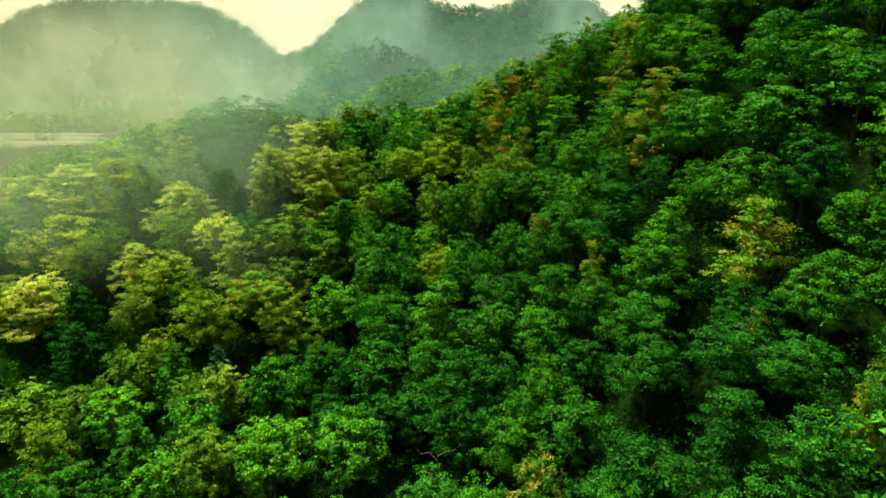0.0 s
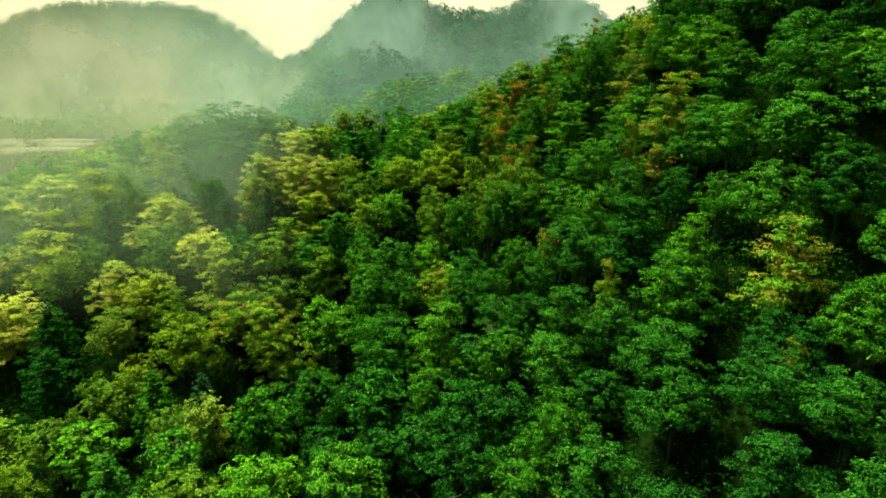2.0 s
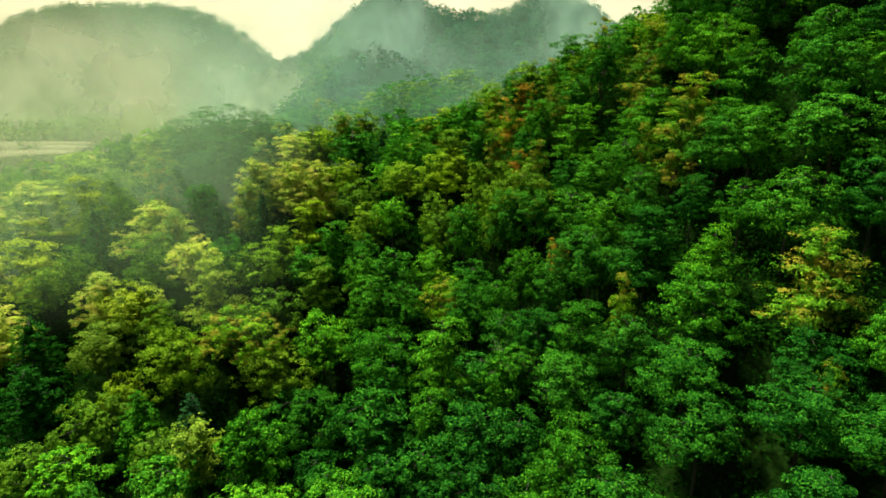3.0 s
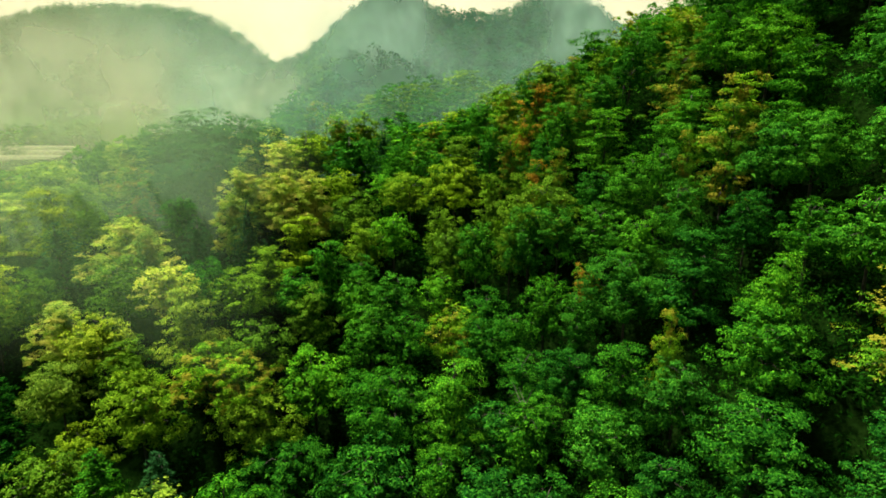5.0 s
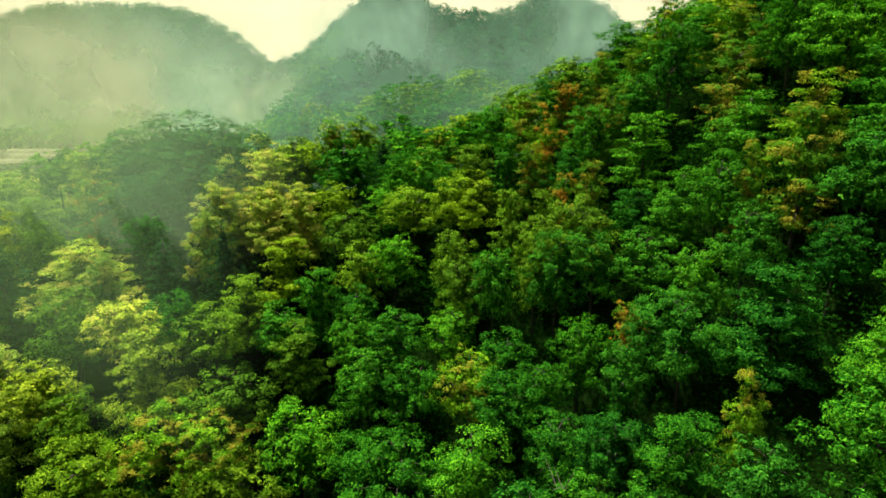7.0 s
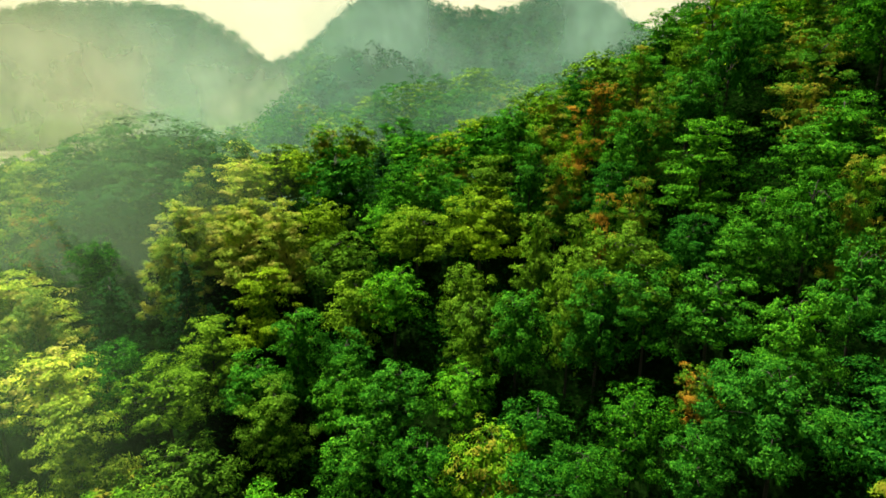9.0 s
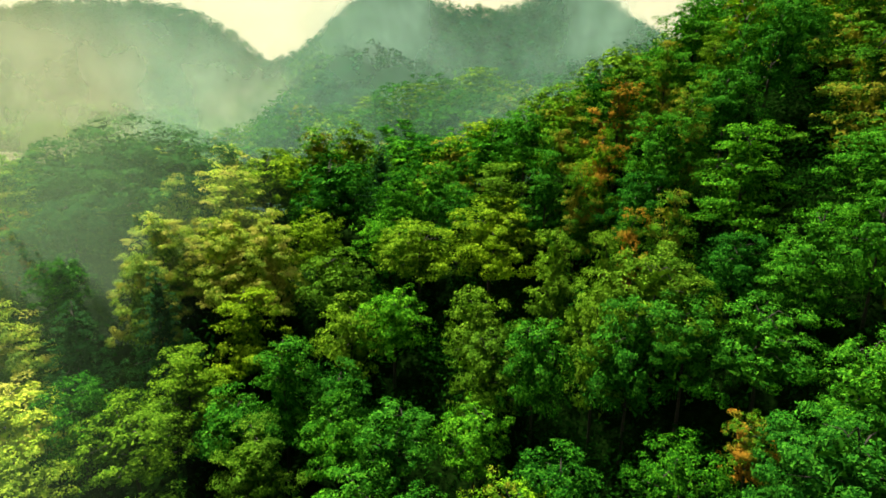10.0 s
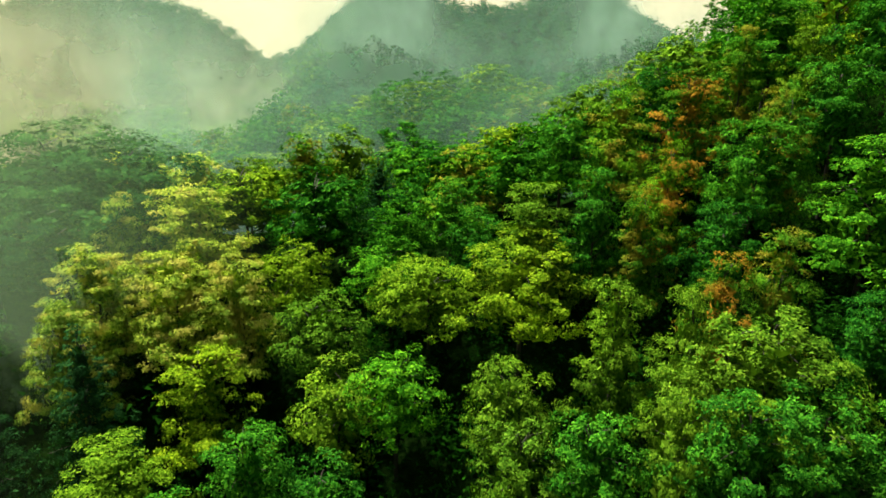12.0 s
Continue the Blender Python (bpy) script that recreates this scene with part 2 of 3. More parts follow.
# ---- trees ----
def leaf_cards(rng, centres, normals, size):
    """Pointed leaf sprays that lie across the normals: three corners each."""
    n = len(centres)
    normals = normals / np.linalg.norm(normals, axis=1, keepdims=True)
    side = np.cross(normals, rng.normal(size=(n, 3)))
    side /= np.linalg.norm(side, axis=1, keepdims=True)
    along = np.cross(normals, side)
    s = (size * np.exp(rng.uniform(-0.75, 0.35, n)))[:, None]
    w = 0.27 * s * rng.uniform(0.7, 1.3, (n, 1))
    skew = side * w * rng.uniform(-1, 1, (n, 1))
    corners = np.stack([centres - along * s * 0.4 + side * w, centres + along * s * 0.6 + skew - normals * s * 0.15, centres - along * s * 0.4 - side * w], 1)
    return corners.reshape(-1, 3)


def lobe_leaves(rng, lobes, count, size, flat, tufts=8):
    """Leaves in rounded tufts over the outer and upper side of each lobe (x, y, z, radius)."""
    lobes = np.asarray(lobes)
    heart = np.array([0, 0, np.median(lobes[:, 2]) - 0.6])
    lobes = np.repeat(lobes, tufts, axis=0)
    away = lobes[:, :3] - heart
    away /= np.linalg.norm(away, axis=1, keepdims=True) + 1e-6
    d = rng.normal(size=(len(lobes), 3)) + 0.75 * away + np.array([0, 0, 0.25])
    d /= np.linalg.norm(d, axis=1, keepdims=True)
    tuft = lobes[:, :3] + d * lobes[:, 3:] * rng.uniform(0.72, 1.15, (len(lobes), 1)) * np.array([1, 1, flat])
    reach = lobes[:, 3] * rng.uniform(0.26, 0.52, len(lobes))
    weight = reach ** 2
    pick = rng.choice(len(lobes), count, p=weight / weight.sum())
    e = rng.normal(size=(count, 3)) + 0.5 * d[pick] + np.array([0, 0, 0.35])
    e /= np.linalg.norm(e, axis=1, keepdims=True)
    centres = tuft[pick] + e * reach[pick][:, None] * rng.uniform(0.55, 1.12, (count, 1)) * np.array([1, 1, 0.15 + 0.72 * flat])
    normals = 0.6 * e + 0.4 * d[pick] + 0.5 * away[pick] + np.array([0, 0, 0.7 - 0.6 * flat]) + rng.normal(size=(count, 3)) * 0.3
    return leaf_cards(rng, centres, normals, size)


def crown_lobes(rng, shape, height, radius):
    """Lobes of a crown whose foot stands at the origin."""
    out = []
    if shape in ("round", "oval", "broad"):
        mid, tall = height * 0.58, height * 0.38
        count = {"broad": 40, "round": 27, "oval": 22}[shape]
        skew = rng.normal(size=2) * 0.12
        for i in range(count):
            u = 1 - (i + 0.5) / count * 1.4
            a = i * 2.39996 + rng.uniform(-0.5, 0.5)
            w = max(0.0, 1 - abs(u) ** 2.3) ** 0.5
            k = rng.uniform(0.62, 0.9)
            r = (2.2 + 0.28 * radius) * rng.uniform(0.24, 0.42)
            out.append((radius * (w * math.cos(a) * k + skew[0] * u), radius * (w * math.sin(a) * k + skew[1] * u), mid + tall * u * rng.uniform(0.8, 1.06), r))
    elif shape in ("tiered", "spreading"):
        for i in range(6):
            f = i / 5
            z = height * (0.36 + 0.57 * f)
            spread = radius * (0.96 - 0.62 * f ** 1.6)
            for j in range(int((4 + 5 * (1 - f)) * (1.6 if shape == "spreading" else 1))):
                a = j * 2.4 + i + rng.uniform(-0.5, 0.5)
                d = spread * math.sqrt(rng.uniform(0.12, 0.9))
                out.append((d * math.cos(a), d * math.sin(a), z - 0.3 * d + rng.uniform(-0.5, 0.5), 3.4 * rng.uniform(0.24, 0.42)))
    elif shape == "open":
        for i in range(17):
            f = (i + 0.5) / 17
            a, d = i * 2.39996, radius * math.sqrt(1 - f ** 2) * rng.uniform(0.5, 1.0)
            out.append((d * math.cos(a), d * math.sin(a), height * (0.42 + 0.53 * f), rng.uniform(0.45, 0.8)))
    elif shape == "tall":
        for i in range(30):
            f = (i + 0.5) / 30
            z = height * (0.22 + 0.72 * f)
            spread = radius * (0.25 + 0.75 * math.sin(math.pi * (0.18 + 0.78 * (1 - f))))
            a, d = i * 2.39996, spread * rng.uniform(0.4, 0.85)
            out.append((d * math.cos(a), d * math.sin(a), z, radius * rng.uniform(0.26, 0.42)))
    else:
        for i in range(70):
            f = (i + 0.5) / 70
            z = height * (0.14 + 0.84 * f)
            a, d = i * 2.39996, radius * (1 - f) ** 0.62 * rng.uniform(0.5, 0.98)
            out.append((d * math.cos(a), d * math.sin(a), z - 0.22 * d, radius * (0.09 + 0.19 * (1 - f)) * rng.uniform(0.8, 1.2)))
    return out


def inner_leaves(rng, lobes, count, size):
    """Shaded foliage within the crown."""
    lobes = np.asarray(lobes)
    pick = rng.integers(len(lobes), size=count)
    centres = lobes[pick, :3] * np.array([0.5, 0.5, 0.86]) + rng.normal(size=(count, 3)) * lobes[pick, 3][:, None] * 0.3
    return leaf_cards(rng, centres, rng.normal(size=(count, 3)), size)


def tube(points, radii, sides=6):
    """A tapered round stem along the points."""
    verts, faces = [], []
    for k, (p, r) in enumerate(zip(points, radii)):
        for j in range(sides):
            a = math.tau * j / sides
            verts.append((p[0] + r * math.cos(a), p[1] + r * math.sin(a), p[2]))
            if k:
                a0, b0 = (k - 1) * sides + j, (k - 1) * sides + (j + 1) % sides
                faces.append((a0, b0, b0 + sides, a0 + sides))
    return verts, faces


def stem_mesh(name, rng, height, lobes, limbs):
    """Trunk and limbs that reach into the lobes."""
    lean = rng.normal(size=2) * 0.03 * height
    axis = [(lean[0] * f * f, lean[1] * f * f, height * 0.9 * f - 1.2 * (f == 0)) for f in (0, 0.2, 0.4, 0.6, 0.8, 1.0)]
    base = 0.016 * height
    verts, faces = tube(axis, [base * (1 - 0.9 * f) for f in (0, 0.2, 0.4, 0.6, 0.8, 1.0)], 7)
    for i in rng.choice(len(lobes), min(limbs, len(lobes)), replace=False):
        x, y, z, r = lobes[i]
        f = np.clip((z - 0.35 * math.hypot(x, y)) / (0.9 * height), 0.2, 0.95)
        start = np.array([lean[0] * f * f, lean[1] * f * f, 0.9 * height * f])
        end = np.array([x, y, z])
        bend = (start + end) / 2 + np.array([0, 0, 0.08 * height * rng.uniform(0, 1)])
        v, q = tube([start, bend, end], [base * 0.45 * (1 - 0.5 * f), base * 0.28, base * 0.08], 5)
        faces += [tuple(k + len(verts) for k in c) for c in q]
        verts += v
    return mesh_of(name, verts, faces, BARK, True)


SHAPES = {  # height, radius, flatness of the lobes
    "round": (9.5, 3.4, 0.62),
    "broad": (9.5, 4.6, 0.56),
    "tiered": (9.5, 3.4, 0.34),
    "spreading": (9.5, 4.7, 0.28),
    "oval": (9.0, 2.5, 0.66),
    "tall": (10.5, 2.5, 0.75),
    "open": (11.0, 3.4, 0.6),
    "pine": (12.0, 3.6, 0.6),
}
WORDS = {
    "green": "leafy mid-green broadleaf tree in the dense hillside wood",
    "deep": "deep green broadleaf tree with a closed crown on the slope",
    "lime": "bright lime-green broadleaf tree with sunlit top leaves",
    "pale": "pale yellow-green broadleaf tree turning in early autumn",
    "gold": "golden yellow broadleaf tree among green neighbours",
    "rust": "green broadleaf tree with rust-orange autumn branch tips",
    "amber": "lime-green broadleaf tree with amber-tinted outer branches",
    "pine": "dark needle-leaved conifer rising from the hillside wood",
}
FORMS = {"round": "rounded", "broad": "domed", "spreading": "spreading", "oval": "upright", "tiered": "layered", "tall": "slender", "open": "thin-crowned", "pine": "conical"}
STEMS, CROWNS = {}, {}


FINENESS = ((6000, 0.27), (10000, 0.2), (4200, 0.36), (1700, 0.6), (13500, 0.165))  # leaf sprays and their length: foot, brow and crest of the slope, knoll, bank by the path


def tree_meshes(shape, kind, variant, tier):
    """Stem and crown meshes, built once for each form, leaf colour and fineness."""
    height, radius, flat = SHAPES[shape]
    key = (shape, variant, tier)
    if key not in STEMS:
        rng = np.random.default_rng(100 * list(SHAPES).index(shape) + 10 * variant + tier)
        lobes = crown_lobes(rng, shape, height, radius)
        leaves, scale = FINENESS[tier]
        leaves = int(leaves * {"oval": 0.62, "tall": 0.62, "open": 0.2, "pine": 1.5, "broad": 1.6, "spreading": 1.6}.get(shape, 1.0))
        if shape == "pine":
            leaves, scale = leaves * (3 if tier == 2 else 1), scale * (0.55 if tier == 2 else 0.8)
        corners = [lobe_leaves(rng, lobes, leaves, scale, flat), inner_leaves(rng, lobes, int(leaves * 0.14), scale * 2.6)]
        STEMS[key] = (stem_mesh("trunk", rng, height, lobes, 14), np.concatenate(corners))
    stem, corners = STEMS[key]
    if (key, kind) not in CROWNS:
        CROWNS[key, kind] = mesh_of("crown", corners, np.arange(len(corners)).reshape(-1, 3), LEAVES[kind])
    return stem, CROWNS[key, kind]


def plant(shape, kind, x, y, height, width, variant, turn):
    """A tree whose top reaches height over the soil at (x, y)."""
    if shape == "round":
        shape = "oval" if width < 5.4 else "broad" if width > 7.8 else shape
    elif shape == "tiered" and width > 7.2:
        shape = "spreading"
    tier = 4 if 3 < x < 28 and 50 < y < 80 else 1 if kind == "pine" and y < 104 or 52 < y < 84 or 28 < y < 84 and x > 4 else 0 if y < 60 else 2 if y < 104 else 3
    stem, crown = tree_meshes(shape, kind, variant, tier)
    full, radius = SHAPES[shape][:2]
    z = float(ground(x, y) + bumps(x, y))
    top = new("conifer_tree" if kind == "pine" or shape == "pine" else "broadleaf_tree")
    top.matrix_basis = pose(x, y, z, 0, 0, turn) @ Matrix.Diagonal((width / (2 * radius), width / (2 * radius), height / full, 1))
    for name, me in (("trunk", stem), ("crown", crown)):
        new(name, me).parent = top
    label = WORDS[kind].replace("broadleaf", FORMS[shape] + " broadleaf") if shape != "pine" else WORDS["pine"] if kind == "pine" else "feathery green conifer with a pointed top in the wood"
    return tagged(top, label, "tree", "trees of the hillside wood")


# Trees of the slope that stand out, stand by stand: x, y, height of the top, width, form, leaves
# Leaf kinds are partly shifted for light: darker at the foot, paler left.
FOOT = [
    (25.5, 31.7, 53.4, 2.2, "tiered", "amber"), (6.9, 35.1, 44.2, 3.9, "round", "amber"), (24.3, 36.2, 52.8, 5.9, "round", "deep"),
    (-0.5, 36.7, 41.9, 4.1, "round", "green"), (9.8, 38.9, 46.8, 5.1, "round", "deep"), (21.3, 39.7, 52.2, 6.1, "round", "deep"),
    (5.0, 40.2, 45.0, 5.8, "round", "deep"), (22.9, 40.3, 53.4, 1.9, "round", "rust"), (15.7, 40.7, 50.8, 5.5, "round", "deep"),
    (22.9, 41.9, 54.6, 4.4, "round", "deep"), (1.6, 42.4, 44.7, 5.6, "round", "deep"), (-7.6, 42.5, 42.4, 6.2, "round", "green"),
    (8.2, 42.6, 47.5, 5.5, "round", "deep"), (-14.2, 42.9, 42.0, 6.8, "round", "green"), (-26.1, 43.2, 42.1, 5.8, "pine", "green"),
    (31.9, 43.5, 62.0, 5.7, "round", "deep"),
]
LOWER = [
    (15.9, 44.4, 53.0, 6.4, "round", "deep"), (-21.6, 45.0, 42.8, 4.9, "round", "green"), (1.6, 46.0, 46.7, 5.1, "round", "deep"),
    (25.2, 46.2, 60.6, 6.8, "tiered", "amber"), (-37.1, 46.2, 42.9, 6.1, "tall", "lime"), (17.8, 47.9, 56.6, 6.3, "round", "deep"),
    (8.4, 48.0, 50.0, 4.2, "round", "green"), (-20.2, 48.2, 44.2, 3.9, "tall", "gold"), (13.2, 49.1, 53.0, 3.9, "round", "green"),
    (30.4, 49.6, 65.2, 5.8, "round", "deep"), (3.8, 49.9, 49.1, 3.7, "round", "deep"), (19.6, 50.6, 59.8, 4.5, "tiered", "green"),
    (-6.4, 50.8, 45.4, 7.2, "round", "deep"), (-30.3, 51.0, 44.0, 5.7, "round", "lime"), (-25.9, 51.0, 45.0, 5.7, "pine", "deep"),
    (13.6, 52.0, 55.1, 2.6, "tiered", "amber"),
]
LOWER_MIDDLE = [
    (-36.6, 53.5, 45.8, 7.5, "pine", "deep"), (-13.7, 53.7, 43.7, 8.3, "round", "deep"), (36.6, 53.9, 72.2, 7.7, "round", "green"),
    (30.2, 55.2, 69.0, 7.4, "round", "green"), (-16.3, 56.6, 46.6, 6.9, "round", "lime"), (-5.4, 56.8, 48.0, 8.0, "round", "deep"),
    (8.6, 56.9, 55.0, 3.2, "tall", "green"), (12.2, 57.2, 57.8, 5.9, "round", "green"), (-31.9, 57.2, 48.4, 5.4, "round", "gold"),
    (-39.0, 57.7, 48.7, 6.9, "pine", "deep"), (-19.5, 57.8, 49.6, 8.6, "round", "amber"), (25.5, 58.5, 68.0, 6.9, "round", "green"),
    (-44.0, 59.3, 49.0, 8.8, "tiered", "pale"), (13.9, 59.3, 60.2, 3.9, "round", "green"), (6.5, 59.5, 55.0, 3.8, "round", "deep"),
    (16.4, 59.5, 63.0, 3.5, "round", "green"),
]
MIDDLE = [
    (23.2, 59.7, 67.7, 5.1, "round", "green"), (-30.1, 60.3, 51.4, 5.2, "round", "gold"), (-0.6, 60.4, 52.5, 4.0, "round", "amber"),
    (9.9, 60.5, 55.8, 2.2, "round", "rust"), (-17.2, 60.8, 50.7, 5.1, "round", "lime"), (-22.8, 60.8, 53.6, 5.3, "tiered", "gold"),
    (20.7, 62.1, 68.6, 5.6, "tiered", "amber"), (-34.5, 62.5, 51.8, 5.9, "spreading", "pale"), (-7.8, 62.9, 51.2, 4.3, "round", "green"),
    (17.9, 63.0, 66.2, 2.6, "tiered", "amber"), (11.4, 63.3, 60.4, 4.4, "round", "green"), (16.3, 63.8, 65.3, 3.6, "round", "green"),
    (8.2, 64.1, 59.9, 3.7, "round", "green"), (-19.3, 64.2, 54.0, 5.5, "round", "lime"), (5.7, 64.6, 59.8, 4.0, "round", "green"),
    (22.5, 64.7, 70.9, 5.6, "tiered", "amber"),
]
UPPER_MIDDLE = [
    (-13.4, 65.0, 52.6, 4.7, "tiered", "lime"), (14.2, 65.1, 64.4, 4.5, "tiered", "green"), (4.3, 65.7, 59.9, 3.3, "round", "lime"),
    (-43.6, 66.1, 54.0, 7.2, "tiered", "gold"), (1.3, 66.3, 58.2, 3.7, "round", "green"), (7.5, 66.4, 61.7, 5.1, "round", "lime"),
    (-1.2, 67.5, 57.1, 3.7, "round", "lime"), (-25.2, 69.6, 57.4, 5.4, "pine", "pine"), (5.1, 68.3, 61.9, 3.6, "tiered", "lime"),
    (-18.4, 68.7, 54.9, 5.3, "tiered", "lime"), (-29.8, 68.9, 57.1, 5.3, "spreading", "pale"), (9.0, 69.4, 64.1, 3.4, "tiered", "amber"),
    (-1.7, 69.6, 58.3, 3.4, "round", "lime"), (6.9, 69.7, 63.3, 3.5, "tiered", "rust"), (2.8, 70.1, 61.9, 3.4, "tiered", "lime"),
    (-39.0, 70.3, 56.8, 6.8, "pine", "pine"),
]
UPPER = [
    (-32.8, 70.9, 57.2, 9.1, "spreading", "pale"), (20.2, 71.8, 73.0, 5.9, "tiered", "amber"), (-6.6, 71.8, 57.7, 4.1, "round", "green"),
    (-9.6, 72.6, 56.7, 4.2, "round", "lime"), (-20.9, 71.4, 59.0, 4.6, "pine", "pine"), (-16.3, 73.2, 57.1, 5.2, "tiered", "lime"),
    (-22.9, 73.8, 59.4, 4.6, "spreading", "pale"), (4.7, 74.0, 65.1, 3.2, "tiered", "amber"), (9.9, 74.4, 68.2, 4.0, "round", "green"),
    (-0.6, 74.4, 62.6, 6.1, "round", "lime"), (6.3, 75.4, 67.2, 3.3, "tiered", "rust"), (11.6, 75.6, 69.7, 3.5, "tiered", "amber"),
    (14.0, 75.6, 71.0, 4.4, "round", "green"), (3.0, 75.8, 65.9, 3.7, "tiered", "green"), (-5.2, 76.1, 60.8, 5.7, "round", "lime"),
    (-10.8, 76.2, 58.8, 4.7, "round", "lime"),
]
BROW = [
    (-49.2, 76.4, 58.5, 11.2, "tiered", "pale"), (0.2, 76.8, 64.9, 5.2, "tiered", "lime"), (-18.9, 76.9, 61.2, 6.7, "spreading", "pale"),
    (-23.1, 76.9, 61.4, 6.3, "spreading", "pale"), (-15.6, 77.5, 60.8, 5.5, "spreading", "pale"), (-34.7, 78.3, 61.3, 5.4, "tiered", "rust"),
    (8.2, 78.6, 70.6, 4.9, "tiered", "rust"), (-12.9, 78.9, 61.1, 3.9, "round", "lime"), (14.4, 79.1, 73.2, 3.9, "tiered", "lime"),
    (-7.5, 79.1, 60.9, 4.3, "round", "green"), (-30.5, 79.5, 61.6, 8.2, "round", "pine"), (-45.7, 80.1, 61.9, 10.9, "tiered", "gold"),
    (5.0, 80.3, 70.0, 5.2, "tiered", "amber"), (-23.5, 80.6, 63.5, 4.7, "spreading", "pale"), (2.2, 80.9, 68.4, 4.6, "round", "green"),
    (12.1, 81.6, 73.1, 3.1, "tiered", "amber"),
]
CREST = [
    (-30.0, 87.0, 66.8, 10.0, "oval", "pine"), (-25.3, 86.2, 65.8, 9.0, "oval", "pine"), (-34.5, 86.0, 64.8, 9.0, "oval", "pine"),
    (-20.1, 82.2, 63.9, 8.0, "spreading", "pale"), (-27.0, 82.5, 63.6, 8.4, "oval", "pine"), (-37.8, 82.8, 63.4, 5.9, "tiered", "pale"),
    (-3.1, 87.5, 65.7, 5.8, "tiered", "amber"),
]

rng = np.random.default_rng(7)
TAKEN, STANDING = [], []


def free(x, y, gap):
    return all((x - a) ** 2 + (y - b) ** 2 > (gap * 0.5 + g * 0.5) ** 2 for a, b, g in TAKEN)


def choose(x, y):
    """Form and leaf colour by place on the slope, light differences put in."""
    u = rng.uniform()
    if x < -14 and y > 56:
        # pale autumn trees, plus paler kinds that stand in for the left-hand glare
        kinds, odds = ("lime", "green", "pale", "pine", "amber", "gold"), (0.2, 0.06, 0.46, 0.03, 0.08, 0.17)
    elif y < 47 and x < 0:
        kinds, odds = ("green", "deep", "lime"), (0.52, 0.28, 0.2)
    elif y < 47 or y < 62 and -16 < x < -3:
        # mostly deep leaves: the dimmer light low on the slope is put into colour
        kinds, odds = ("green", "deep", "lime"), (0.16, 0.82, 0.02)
    elif x < -6 and x > -15:
        kinds, odds = ("green", "deep", "lime", "pine"), (0.5, 0.26, 0.2, 0.04)
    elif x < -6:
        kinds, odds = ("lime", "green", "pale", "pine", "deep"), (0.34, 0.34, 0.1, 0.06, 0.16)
    elif x > 15 and y < 70:
        kinds, odds = ("green", "deep", "lime", "amber"), (0.54, 0.3, 0.11, 0.05)
    elif y < 60:
        # again more deep leaves in place of dimmer light
        kinds, odds = ("green", "deep", "lime", "amber"), (0.3, 0.6, 0.06, 0.04)
    elif x > 6 and y < 76:
        kinds, odds = ("green", "deep", "lime", "amber"), (0.5, 0.2, 0.22, 0.08)
    elif x > 6:
        kinds, odds = ("green", "deep", "lime", "amber"), (0.48, 0.1, 0.24, 0.18)
    else:
        kinds, odds = ("green", "deep", "lime", "amber", "pale"), (0.38, 0.16, 0.28, 0.14, 0.04)
    kind = kinds[int(np.searchsorted(np.cumsum(odds), u))] if u < 0.999 else kinds[0]
    if kind == "pine":
        return "pine", kind
    return str(rng.choice(["round", "tiered", "tall"], p=(0.42, 0.36, 0.22) if x < 8 else (0.7, 0.3, 0.0))), kind


def soil(x, y):
    return float(ground(x, y) + bumps(x, y))


for x, y, top, width, shape, kind in FOOT + LOWER + LOWER_MIDDLE + MIDDLE + UPPER_MIDDLE + UPPER + BROW + CREST:
    plant(shape, kind, x, y, min(11.0, max(6.4 if width > 2.5 else 4.6, top - soil(x, y))), width, int(rng.integers(3)), rng.uniform(0, 360))
    TAKEN.append((x, y, width * (0.72 if x < 8 else 0.58)))
    STANDING.append((x, y, width))

# the rest of the slope, filled where no other tree stands
for gy in np.arange(30, 104, 3.4):
    for gx in np.arange(-92, 92, 3.4):
        x, y = gx + rng.uniform(-1.4, 1.4) + (1.7 if int(gy / 3.4) % 2 else 0), gy + rng.uniform(-1.4, 1.4)
        gap = 4.8 if y > 92 else 3.9 if x < -4 or y > 84 else 4.6 if y < 50 and x > 4 else 4.2 if y < 66 and x > -10 else 3.8
        if abs(x) > 0.76 * y + 6 or x > 30 and y > 80 or not free(x, y, gap):
            continue
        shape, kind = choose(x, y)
        width = rng.uniform(*((4.6, 6.4) if x < -4 else (5.0, 6.8))) * (0.8 if shape in ("pine", "tall") else 1.0)
        plant(shape, kind, x, y, rng.uniform(6.8, 9.4) if y < 80 else rng.uniform(6.4, 8.8), width, int(rng.integers(3)), rng.uniform(0, 360))
        TAKEN.append((x, y, gap))
        STANDING.append((x, y, width))

# small trees in the holes that are left between the crowns
for gy in np.arange(46, 84, 1.9):
    for gx in np.arange(-42, 32, 1.9):
        x, y = gx + rng.uniform(-0.6, 0.6), gy + rng.uniform(-0.6, 0.6)
        if abs(x) < 0.76 * y and all(math.hypot(x - a, y - b) > 0.46 * w + (0.75 if x < 13 else 1.15) for a, b, w in STANDING):
            width, u = rng.uniform(3.4, 4.2), rng.uniform()
            # darker kinds low on the slope take the place of dimmer light
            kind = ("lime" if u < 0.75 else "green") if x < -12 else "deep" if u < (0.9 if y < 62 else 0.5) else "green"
            plant("round", kind, x, y, rng.uniform(5.8, 7.0), width, int(rng.integers(3)), rng.uniform(0, 360))
            STANDING.append((x, y, width))


